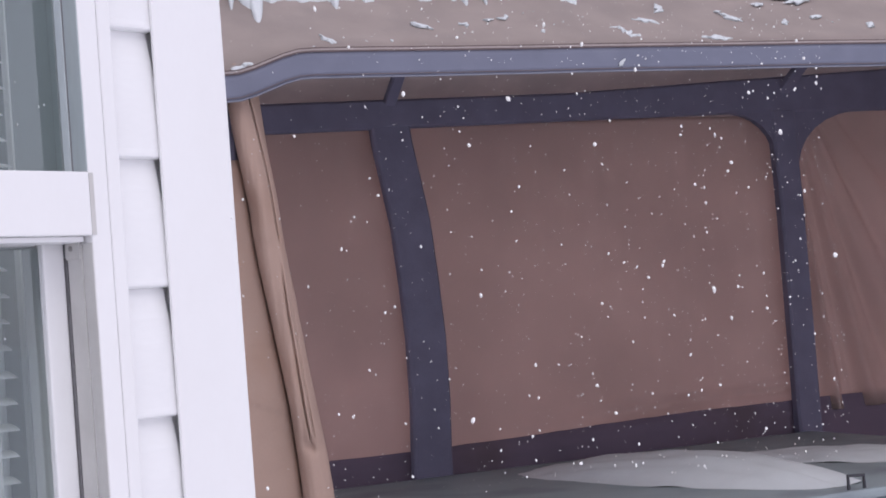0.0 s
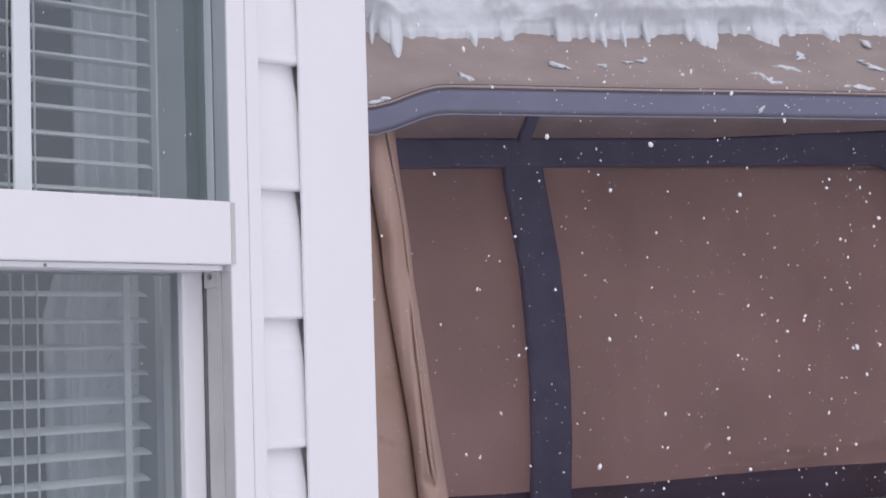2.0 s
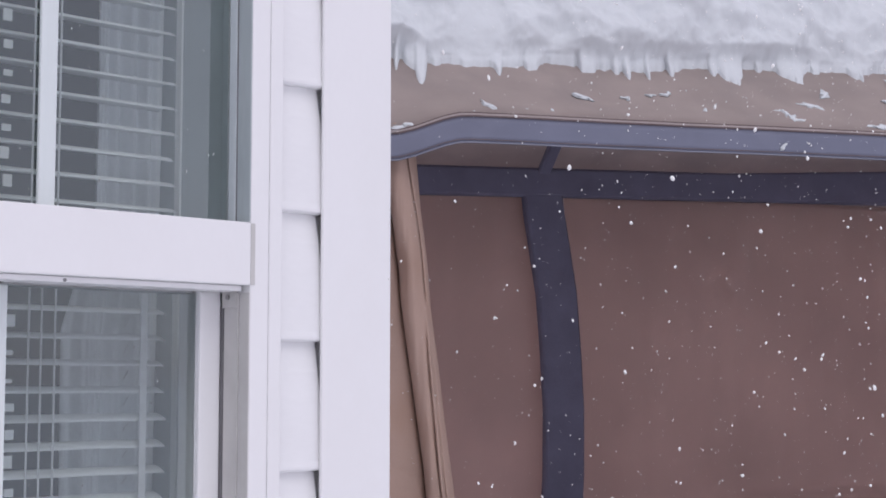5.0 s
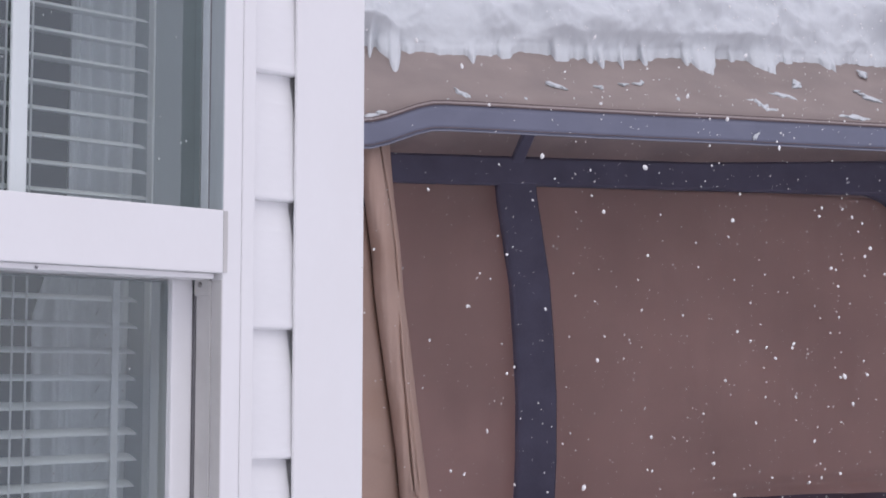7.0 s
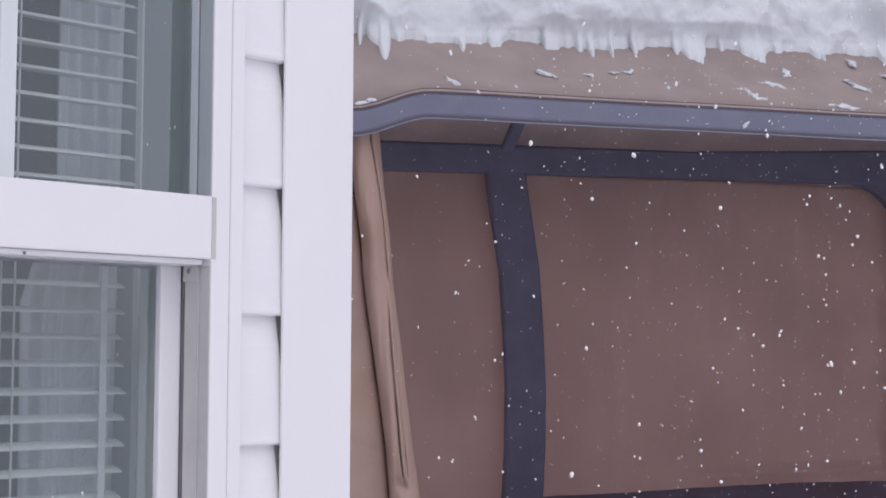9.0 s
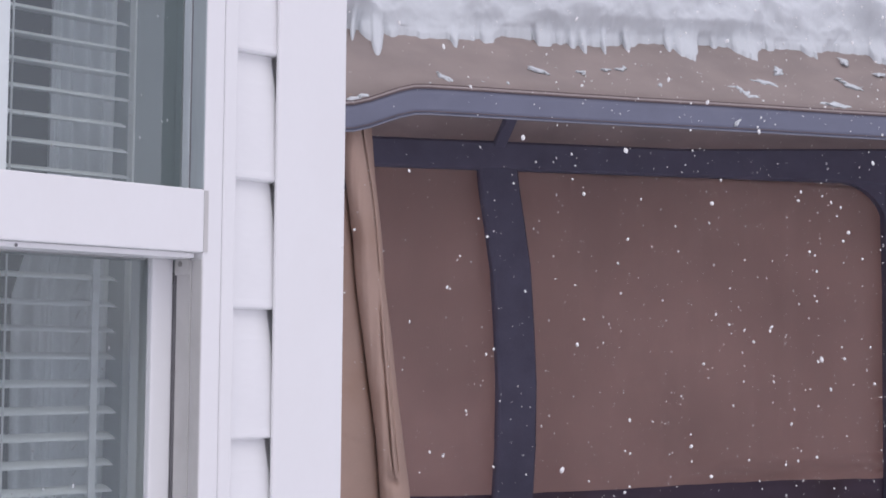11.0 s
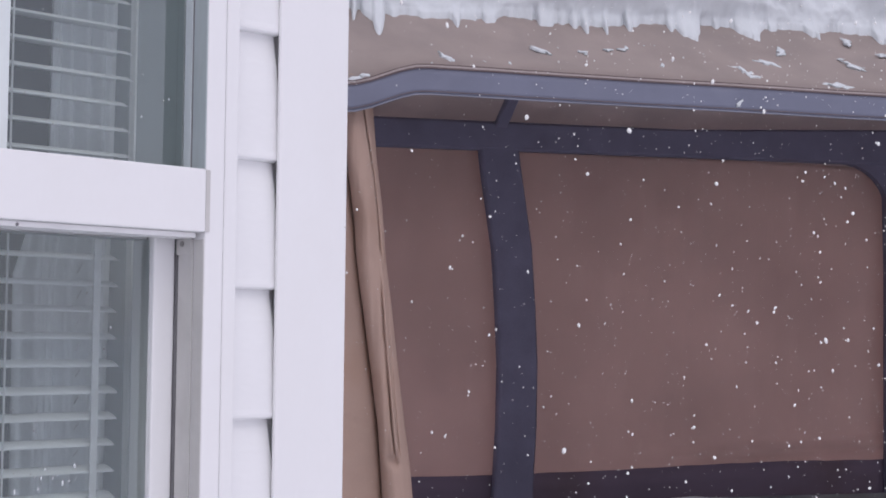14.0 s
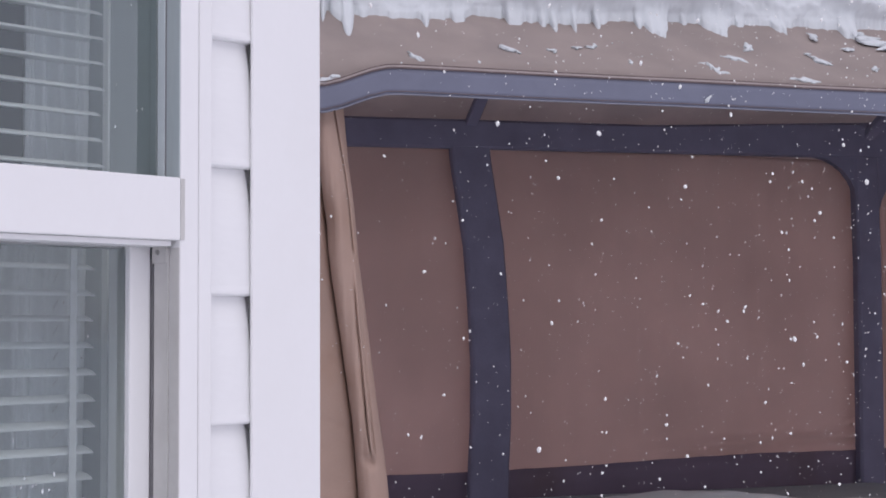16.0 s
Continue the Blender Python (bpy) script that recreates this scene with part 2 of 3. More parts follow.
# ---- window ----
win = thing("window_1", "white vinyl double-hung window with grey tracks", "window", kind="structure")
part("window_frame", box(-0.1545, -0.012, WIN_Z0, -0.1375, 0.02, WIN_Z1, 0.0012), TRIM, win)
part("window_frame", box(WIN_X0, -0.012, WIN_Z0, WIN_X0 + 0.0175, 0.02, WIN_Z1, 0.0015), TRIM, win)
part("window_frame", box(WIN_X0 + 0.018, -0.012, WIN_Z1 - 0.03, -0.155, 0.02, WIN_Z1, 0.0015), TRIM, win)
part("window_sill", box(WIN_X0 - 0.01, -0.03, WIN_Z0 - 0.025, -0.13, 0.06, WIN_Z0 - 0.001, 0.003), TRIM, win)
# J-channel around the frame
part("j_channel", box(-0.1362, -0.0105, WIN_Z0 - 0.02, -0.1235, 0.012, WIN_Z1 + 0.02, 0.0018), TRIM, win)
part("j_channel", box(WIN_X0 - 0.0135, -0.0105, WIN_Z0 - 0.02, WIN_X0 - 0.001, 0.012, WIN_Z1 + 0.02, 0.0018), TRIM, win)
part("j_channel", box(WIN_X0 - 0.0135, -0.0105, WIN_Z1 + 0.0205, -0.1235, 0.012, WIN_Z1 + 0.033, 0.0018), TRIM, win)
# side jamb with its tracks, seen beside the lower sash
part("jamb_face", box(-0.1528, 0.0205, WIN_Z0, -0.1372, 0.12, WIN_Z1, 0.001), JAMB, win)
part("jamb_track", box(-0.1556, 0.0024, WIN_Z0, -0.1548, 0.019, 1.589, 0.0005), TRACK, win, "grey sash track")
part("track_rib", box(-0.1562, 0.0008, WIN_Z0, -0.1546, 0.0022, 1.589, 0.0004), TRACK, win)
part("track_liner", box(-0.1553, -0.0115, WIN_Z0, -0.1546, -0.0002, 1.589, 0.0002), TRACK, win, "beige-grey liner of the frame")
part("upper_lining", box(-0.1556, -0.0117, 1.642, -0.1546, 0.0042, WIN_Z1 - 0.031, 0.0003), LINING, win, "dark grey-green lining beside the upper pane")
# dark strip drawn in place of an open gap
part("lining_gap", box(-0.1553, 0.0043, 1.642, -0.1546, 0.0062, WIN_Z1 - 0.031), GAP_DARK, win)
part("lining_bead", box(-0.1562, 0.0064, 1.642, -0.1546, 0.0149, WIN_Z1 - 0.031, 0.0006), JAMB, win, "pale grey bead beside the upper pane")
# dark strip filling the gap between lower sash and track
part("sash_gap_strip", box(-0.1556, 0.0205, WIN_Z0, -0.153, 0.024, 1.58), GAP_DARK, win)
part("jamb_face", box(WIN_X0, 0.0205, WIN_Z0, WIN_X0 + 0.0155, 0.12, WIN_Z1, 0.001), JAMB, win)
stop = part("track_stop", box(-0.1572, 0.002, 1.578, -0.1558, 0.0195, 1.5938, 0.0006), TRACK, win, "grey plastic track stop with a screw")
part("screw", cyl((-0.1570, 0.012, 1.5862), (-0.1582, 0.012, 1.5862), 0.0021), SCREW, stop)

part("jamb_bead", box(-0.1548, 0.082, WIN_Z0, -0.1529, 0.09, WIN_Z1, 0.0005), SLAT, win, "pale bead on the inner jamb")
# dark strip puts the shade deep in the inner jamb into colour
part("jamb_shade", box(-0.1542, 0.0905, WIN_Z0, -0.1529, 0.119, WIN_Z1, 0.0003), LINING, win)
# upper sash: meeting rail, muntin, pane
upper = part("upper_sash", box(WIN_X0 + 0.02, -0.0132, 1.5942, -0.1548, 0.018, 1.6412, 0.0014), TRIM, win, "white meeting rail of the upper sash")
# grey plate on the frame paints the shaded end of the white rail
part("rail_end_shade", box(-0.1547, -0.0129, 1.5945, -0.1508, -0.0121, 1.6405, 0.0003), TRACK, upper)
part("rail_lip", box(WIN_X0 + 0.02, -0.006, 1.590, -0.158, 0.018, 1.594, 0.0008), TRIM, upper)
# raised dark disc; the hole's dark inside is only colour
part("weep_hole", cyl((-0.306, -0.0058, 1.5915), (-0.306, -0.0066, 1.5915), 0.0012), GAP_DARK, upper)
for x in (-0.3115, -0.4675, -0.6235, -0.7795, -0.9355):
    part("muntin", box(x - 0.0066, 0.011, 1.6414, x + 0.0066, 0.0148, WIN_Z1 - 0.031, 0.0012), MUNTIN, upper)


def pane_sheet(x0, x1, y, z0, z1):
    return sheet(1, 1, lambda u, v: (x0 + (x1 - x0) * u, y, z0 + (z1 - z0) * v))


pane = part("pane", pane_sheet(WIN_X0 + 0.018, -0.1546, 0.0151, 1.6412, WIN_Z1 - 0.031), GLASS, upper)
pane.visible_shadow = False

# lower sash, set further in
lower = part("lower_sash", box(-0.1752, 0.022, WIN_Z0, -0.1564, 0.05, 1.5935, 0.0016), TRIM, win, "white stile of the lower sash")
part("bottom_rail", box(WIN_X0 + 0.03, 0.023, WIN_Z0, -0.1755, 0.05, WIN_Z0 + 0.05, 0.0015), TRIM, lower)
part("sash_stile", box(WIN_X0 + 0.0157, 0.022, WIN_Z0, WIN_X0 + 0.0295, 0.05, 1.5935, 0.0015), TRIM, lower)
part("check_rail", box(WIN_X0 + 0.03, 0.03, 1.589, -0.1755, 0.05, 1.6, 0.0015), TRIM, lower)
for x in (-0.337, -0.493, -0.649, -0.805, -0.961):
    part("muntin", box(x - 0.005, 0.0235, WIN_Z0 + 0.0502, x + 0.005, 0.0275, 1.589, 0.0012), MUNTIN, lower)
pane = part("pane", pane_sheet(WIN_X0 + 0.03, -0.1753, 0.0279, WIN_Z0 + 0.0502, 1.589), GLASS, lower)
pane.visible_shadow = False

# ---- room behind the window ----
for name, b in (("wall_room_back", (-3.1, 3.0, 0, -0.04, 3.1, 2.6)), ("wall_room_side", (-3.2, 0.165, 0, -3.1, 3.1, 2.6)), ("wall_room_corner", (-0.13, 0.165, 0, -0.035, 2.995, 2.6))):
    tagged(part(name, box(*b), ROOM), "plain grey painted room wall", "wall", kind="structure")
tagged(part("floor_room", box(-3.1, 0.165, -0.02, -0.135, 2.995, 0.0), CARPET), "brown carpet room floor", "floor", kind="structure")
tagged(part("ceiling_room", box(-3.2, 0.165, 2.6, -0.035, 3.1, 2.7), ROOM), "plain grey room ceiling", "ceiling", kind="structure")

# venetian blind
blind = thing("venetian_blind", "white one-inch venetian blind, open, behind window glass", "blind")
SLAT_X0, SLAT_X1, SLAT_Y, PITCH = -0.99, -0.186, 0.072, 0.0198


def slat_mesh():
    def place(u, v):
        t = (v - 0.5) * 2
        return SLAT_X0 + (SLAT_X1 - SLAT_X0) * u, 0.0125 * t, -0.003 * t * t
    return mesh_of(sheet(24, 6, place), SLAT, "slat")


me = slat_mesh()
me.shade_smooth()
top_z = 1.7958 + 20 * PITCH
for k in range(58):
    ob = new("slat", me)
    ob.parent = blind
    ob.location = ((0.012 if top_z - k * PITCH > 1.6 else 0.006) + random.uniform(-0.002, 0.002), SLAT_Y, top_z - k * PITCH)
    ob.rotation_euler = (radians(7 + random.uniform(-2, 2)), radians(random.uniform(-0.12, 0.12)), 0)
    thick(ob, 0.0006)
part("headrail", box(SLAT_X0, SLAT_Y - 0.015, top_z + 0.012, SLAT_X1, SLAT_Y + 0.015, top_z + 0.04, 0.002), SLAT, blind)
for x in (-0.277, -0.288, -0.298):
    part("cord", cyl((x, SLAT_Y - 0.016, 1.02), (x, SLAT_Y - 0.016, top_z + 0.02), 0.0008, 6), CORD, blind, "thin white pull cord")
part("ladder_tape", box(-0.2045, SLAT_Y - 0.0152, 1.02, -0.1985, SLAT_Y - 0.0146, 1.6), CORD, blind, "white woven ladder tape")
for k in range(28):
    part("ladder_rung", cyl((-0.201, SLAT_Y + 0.0132, 1.03 + k * PITCH), (-0.213, SLAT_Y - 0.012, 1.036 + k * PITCH), 0.0005, 5), CORD, blind)
for x in (-0.6, -0.93):
    for y in (-0.0135, 0.0135):
        part("ladder_string", cyl((x, SLAT_Y + y, 1.02), (x, SLAT_Y + y, top_z + 0.02), 0.0006, 6), CORD, blind)

# small white boxes set in the gaps between the slats
for k in range(58):
    for x in (-0.318 if top_z - k * PITCH > 1.6 else -0.311,):
        if random.random() < 0.85:
            x += random.uniform(-0.0025, 0.0015)
            part("slat_gap_box", box(x - 0.0034, SLAT_Y - 0.0165, top_z - k * PITCH + 0.003, x + 0.0034, SLAT_Y - 0.0145, top_z - k * PITCH + random.uniform(0.006, 0.012), 0.0006), SLAT, blind)

# drops and flakes caught on the upper pane
specks = bmesh.new()
pane_rnd = random.Random(8)
wet = [(pane_rnd.uniform(-0.37, -0.17), 0.0147, pane_rnd.uniform(1.65, 1.86), pane_rnd.uniform(0.0003, 0.0008)) for _ in range(42)]
wet += [(pane_rnd.gauss(-0.262, 0.012), 0.0275, pane_rnd.gauss(1.417, 0.005), pane_rnd.uniform(0.0004, 0.0013)) for _ in range(15)]
wet += [(pane_rnd.uniform(-0.36, -0.18), 0.0275, pane_rnd.uniform(1.4, 1.58), pane_rnd.uniform(0.0003, 0.0007)) for _ in range(14)]
for x, y, z, r in wet:
    bmesh.ops.create_icosphere(specks, subdivisions=1, radius=1, matrix=Matrix.Translation((x, y, z)) @ Matrix.Diagonal((r, 0.0003, r * pane_rnd.uniform(0.8, 2.2), 1)))
tagged(part("caught_flakes", specks, SNOW, smooth=True), "tiny melting flakes caught on window glass", "snowflakes", kind="stuff")

# drape inside
drape = thing("window_drape", "pale grey hanging drape inside the room", "curtain")


def drape_place(u, v):
    z = 0.25 + 2.1 * v
    x = -0.222 + 0.0675 * u - 0.021 * ease((1.64 - z) / 0.05) * (1 - u)
    deep = 0.026 * math.cos((x + 0.178) * 120 + 0.9 * math.sin(z * 2.3)) + 0.006 * math.sin(u * 47 + v * 2)
    return x, 0.106 - 0.4 * deep, z


thick(part("cloth", sheet(140, 24, drape_place), DRAPE, drape, smooth=True), 0.0015)

# ---- gazebo ----
TURN = radians(26)
ORIGIN = Vector((1.691, 1.669, 0))
G = Matrix.Translation(ORIGIN) @ Matrix.Rotation(-TURN, 4, "Z")
LEFT, LEN, DEP, ROOF_DEP, EAVE, PITCH_R = -0.55, 3.9, 1.8, 2.2, 2.152, 0.7
gazebo = thing("gazebo", "tan fabric gazebo with grey-blue binding and dark steel frame", "gazebo", at=G)


def roof_z(a, b):
    droop = 0.052 * ease((0.03 - a) / 0.2) * max(0.0, 1 - max(b, 0) / 0.14)
    return EAVE + 0.012 * a / 1.7 - droop + PITCH_R * min(b, a - LEFT, ROOF_DEP - b, LEN - a)


def roof_face(name, corners, n):
    def place(u, v):
        p = [c0 + (c1 - c0) * u for c0, c1 in zip(corners[0], corners[1])]
        q = [c0 + (c1 - c0) * u for c0, c1 in zip(corners[3], corners[2])]
        a, b = p[0] + (q[0] - p[0]) * v, p[1] + (q[1] - p[1]) * v
        z = roof_z(a, b) - 0.012 * math.sin(math.pi * v) * (1 + 0.4 * math.sin(a * 5)) + 0.004 * noise.noise(Vector((a * 4, b * 4, 1)))
        return a, b, z
    thick(part(name, sheet(n, 16, place), ROOF_CLOTH, gazebo, "sagging tan canopy panel", smooth=True), 0.003, 1)


H2 = ROOF_DEP / 2
roof_face("canopy_front", ((LEFT, 0), (LEN, 0), (LEN - H2, H2), (LEFT + H2, H2)), 90)
roof_face("canopy_back", ((LEN, ROOF_DEP), (LEFT, ROOF_DEP), (LEFT + H2, H2), (LEN - H2, H2)), 48)
roof_face("canopy_left", ((LEFT, ROOF_DEP), (LEFT, 0), (LEFT + H2, H2), (LEFT + H2, H2)), 24)
roof_face("canopy_right", ((LEN, 0), (LEN, ROOF_DEP), (LEN - H2, H2), (LEN - H2, H2)), 24)


def valance(name, p, q, n):
    """The binding that hangs from the eave, with piping along both edges."""
    p, q = Vector(p), Vector(q)
    out = (q - p).cross(Vector((0, 0, 1))).normalized()

    def line(u, z):
        x = p + (q - p) * u
        s = (q - p).length * u
        wob = 0.006 * noise.noise(Vector((s * 2.2, z * 8, 5))) + 0.0025 * noise.noise(Vector((s * 9, z, 7)))
        return Vector((x.x, x.y, roof_z(x.x, x.y) + z + 0.003 * noise.noise(Vector((s * 1.6, 2, 9))))) + out * (0.004 + wob)
    thick(part(name, sheet(n, 4, lambda u, v: line(u, -0.063 + 0.063 * v)), PIPING, gazebo, "grey-blue binding along the eave", smooth=True), 0.004)
    for z, r, m in ((0.0085, 0.0012, SEAM), (0.0045, 0.0014, PIPE_LIGHT), (0.0, 0.0017, SEAM), (-0.056, 0.0009, SEAM), (-0.063, 0.0018, PIPE_GREY)):
        part("piping", bar([line(i / n, z) + out * 0.003 for i in range(n + 1)], 2 * r, 2 * r, (0, 0, 1)), m, gazebo)


valance("valance", (LEFT, 0, 0), (LEN, 0, 0), 120)
valance("valance", (LEFT, ROOF_DEP, 0), (LEFT, 0, 0), 30)
valance("valance", (LEN, 0, 0), (LEN, ROOF_DEP, 0), 30)
valance("valance", (LEN, ROOF_DEP, 0), (LEFT, ROOF_DEP, 0), 40)

# back frame: top beam, bowed middle post, corner post with knee braces
P2 = 2.615
part("top_beam", bar([(LEFT + 0.04, DEP - 0.03, 2.232), (0.45, DEP - 0.03, 2.237), (1.65, DEP - 0.03, 2.255), (2.42, DEP - 0.03, 2.28), (LEN - 0.06, DEP - 0.03, 2.31)], 0.1, 0.05, (0, 0, 1), widths=(0.105, 0.105, 0.105, 0.135, 0.21)), STEEL, gazebo)
part("middle_post", bar([(a - 0.012, DEP - 0.03, z) for a, z in ((0.965, 0.02), (0.975, 0.6), (0.987, 1.0), (0.998, 1.2), (1.0, 1.43), (0.99, 1.63), (0.975, 1.84), (0.95, 2.0), (0.927, 2.14), (0.918, 2.24))], 0.15, 0.044, (1, 0, 0)), STEEL, gazebo, "bowed dark navy post")
part("rafter", bar([(0.91, DEP - 0.03, 2.27), (0.96, H2 + 0.05, 2.83)], 0.045, 0.03, (1, 0, 0)), STEEL, gazebo)
part("corner_post", bar([(P2 - 0.008, DEP - 0.03, 0.02), (P2 - 0.006, DEP - 0.03, 1.1), (P2 - 0.002, DEP - 0.03, 1.8), (P2 - 0.01, DEP - 0.03, 2.216)], 0.113, 0.05, (1, 0, 0)), STEEL, gazebo)


def gusset(s, reach, drop):
    """A curved knee brace that fills the corner between post and beam."""
    bm = bmesh.new()
    ring = [(P2 + s * 0.045, 2.215)] + [(P2 + s * (0.045 + reach * (1 - math.cos(t)) ** 1.1), 2.215 - drop * (1 - math.sin(t)) ** 1.1) for t in [k * math.pi / 16 for k in range(9)]]
    lo = [bm.verts.new((a, DEP - 0.045, z)) for a, z in ring]
    hi = [bm.verts.new((a, DEP - 0.015, z)) for a, z in ring]
    bm.faces.new(lo)
    bm.faces.new(hi[::-1])
    for k in range(len(ring)):
        bm.faces.new((lo[k], hi[k], hi[(k + 1) % len(ring)], lo[(k + 1) % len(ring)]))
    bmesh.ops.recalc_face_normals(bm, faces=bm.faces[:])
    return bm


part("knee_brace", gusset(-1, 0.25, 0.23), STEEL, gazebo)
part("knee_brace", gusset(1, 0.38, 0.27), STEEL, gazebo)
part("rafter", bar([(P2, DEP - 0.03, 2.29), (LEN - H2, H2 + 0.05, 2.83)], 0.05, 0.035, (1, 0, 0)), STEEL, gazebo)
for a, b in ((-0.158, 0.135), (LEN - 0.05, 0.05)):
    part("front_post", bar([(a, b, 0.02), (a, b, 2.14)], 0.07, 0.07, (1, 0, 0)), STEEL, gazebo)
part("back_left_post", bar([(LEFT + 0.05, DEP - 0.06, 0.02), (LEFT + 0.05, DEP - 0.06, 2.2)], 0.07, 0.07, (1, 0, 0)), STEEL, gazebo)


# back canvas wall and its dark skirt
def canvas(u, v):
    a = LEFT + 0.06 + (P2 - LEFT) * u
    z = 1.0 + 1.21 * v
    b = DEP + 0.02 + 0.028 * noise.noise(Vector((a * 1.8, z * 0.5, 2))) + 0.016 * noise.noise(Vector((a * 5 - z * 0.8, z * 0.5, 4))) + 0.004 * noise.noise(Vector((a * 14, z * 1.5, 5))) + 0.014 * v * noise.noise(Vector((a * 8 + z * 0.5, z * 0.7, 15)))
    # fold added low on the right to imitate the skirt's shadow streak
    b -= 0.03 * math.exp(-((z - 1.09 - 0.03 * (a - 2)) / 0.02) ** 2) * min(1.0, max(0.0, (a - 1.5) / 0.5))
    return a, b, z


def skirt(u, v):
    a = LEFT + 0.06 + (LEN - LEFT - 0.1) * u
    return a, DEP - 0.005 + 0.012 * noise.noise(Vector((a * 3, v * 1.5, 6))), 0.05 + (0.976 + 0.028 * ease((a - 1.0) / 1.2) + 0.012 * noise.noise(Vector((a * 2, 0, 8))) + 0.003 * noise.noise(Vector((a * 11, 0, 3)))) * v


wallcloth = thing("canvas_wall", "brown canvas wall panel closing the gazebo's far side", "canvas panel", at=G)
thick(part("panel", sheet(160, 70, canvas), WALL_CLOTH, wallcloth, smooth=True), 0.002)
thick(part("skirt", sheet(70, 16, skirt), LOW_CLOTH, wallcloth, "dark brown lower skirt", smooth=True), 0.003)


# side curtain beyond the corner post, gathered in fans of folds
def side_curtain(u, v):
    a = P2 + 0.03 + (1.1 + 0.1 * (1 - v)) * u
    fan = math.atan2(u * 2.2, 1.2 - v)
    fold = math.sin(fan * 24) * 0.022 + math.sin(fan * 53 + 1) * 0.008
    return a, DEP + 0.01 + fold * (1.15 - 0.8 * v) - 0.10 * u, 1.0 + 1.28 * v


side = thing("side_curtain", "brown fabric curtain gathered in folds beside the corner post", "curtain", group="gazebo curtains", at=G)
thick(part("cloth", sheet(240, 40, side_curtain), WALL_CLOTH, side, smooth=True), 0.002)
# right and left end walls of cloth
thick(part("end_panel", sheet(40, 12, lambda u, v: (LEN - 0.03 + 0.02 * math.sin(u * 26), 0.06 + (DEP - 0.1) * u, 0.05 + 2.06 * v)), WALL_CLOTH, side, smooth=True), 0.002)


# tan curtain hanging at the open corner, pulled back and hanging in folds
def along(z, table):
    for (z0, x0), (z1, x1) in zip(table, table[1:]):
        if z >= z1:
            break
    return x0 + (x1 - x0) * (z - z0) / (z1 - z0)


def bump_at(k, c, w):
    return math.exp(-((k - c) / w) ** 2)


EDGE = ((2.13, -0.108), (2.03, -0.098), (1.94, -0.09), (1.82, -0.074), (1.7, -0.064), (1.58, -0.047), (1.45, -0.031), (1.345, -0.017), (1.2, 0.004), (0.3, 0.09))
CREASE = ((2.13, -0.185), (1.98, -0.17), (1.87, -0.153), (1.77, -0.143), (1.665, -0.131), (1.525, -0.11), (1.417, -0.094), (1.318, -0.08), (1.21, -0.07), (0.3, -0.01))
TOP_FOLD = ((2.13, -0.135), (2.035, -0.12), (1.95, -0.105), (1.9, -0.096), (1.82, -0.086), (1.73, -0.078), (1.6, -0.05))
LOW_FOLD = ((1.8, -0.09), (1.657, -0.075), (1.554, -0.067), (1.434, -0.055), (1.306, -0.042), (1.255, -0.036), (1.2, -0.03))


def tan_curtain(u, v):
    z = 0.35 + 1.78 * v
    edge, crease = along(z, EDGE), along(z, CREASE)
    mid = 0.4
    if u < mid:
        a = -0.5 + (crease + 0.5) * (u / mid) ** 0.6
        tuck = math.exp(-(crease - a) / 0.004)
        b = 0.088 + 0.006 * math.sin(a * 30 + z) + 0.028 * tuck
        b += 0.12 * ease((z - 1.9) / 0.07)
        b += 0.002 * noise.noise(Vector((a * 14, z * 26, 3))) + 0.004 * bump_at(z, 1.31 - 0.35 * (a + 0.12), 0.004) + 0.003 * bump_at(z, 1.47 + 0.05 * a, 0.004)
        return a + 0.33 * b, b, z
    k = (u - mid) / (1 - mid)
    w = edge - crease
    c = crease + w * k
    b = 0.088 - 0.062 * max(0.0, 1 - (2 * k - 1) ** 2) ** 0.5 + 0.028 * math.exp(-k * w / 0.003)
    # upper fold with the back strip beyond it
    high = ease((z - 1.7) / 0.03)
    f = along(z, TOP_FOLD)
    b += high * (0.03 * bump_at(c, f, 0.0022) + 0.012 * ease((c - f) / 0.004) - 0.012 * ease((f - c) / 0.02) * (1 - k))
    # lower groove, closing in a loop
    f = along(z, LOW_FOLD)
    low = ease((1.72 - z) / 0.14) * ease((z - 1.24) / 0.012)
    deep = 0.5 + 0.5 * ease((1.45 - z) / 0.2)
    b += low * (0.015 * deep * bump_at(c, f, 0.0022 + 0.003 * (1 - deep)) + 0.01 * deep * bump_at(c, f + 0.0115, 0.002) - 0.008 * bump_at(c, f + 0.006, 0.004))
    # hollow beside the post and under the loop
    b += 0.04 * bump_at(z, 1.785, 0.05) * math.exp(-((c - crease) / 0.022) ** 2)
    b += 0.024 * bump_at(z, 1.226 - 0.3 * (c + 0.035), 0.012) * bump_at(c, -0.035, 0.014)
    b += 0.005 * noise.noise(Vector((c * 40, z * 5, 6))) + 0.0025 * noise.noise(Vector((c * 90, z * 16, 9)))
    return c + 0.33 * b, b, z


tan = thing("tied_curtain", "tan fabric curtain hanging in folds at the gazebo's corner", "curtain", group="gazebo curtains", at=G)
thick(part("cloth", sheet(330, 190, tan_curtain), CURTAIN, tan, smooth=True), 0.0025)


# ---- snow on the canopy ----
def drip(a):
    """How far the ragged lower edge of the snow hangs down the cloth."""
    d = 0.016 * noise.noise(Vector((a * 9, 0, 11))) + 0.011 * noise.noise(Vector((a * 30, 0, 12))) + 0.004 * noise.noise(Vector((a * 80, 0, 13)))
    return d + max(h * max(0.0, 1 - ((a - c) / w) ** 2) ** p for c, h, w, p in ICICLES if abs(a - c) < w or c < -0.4)


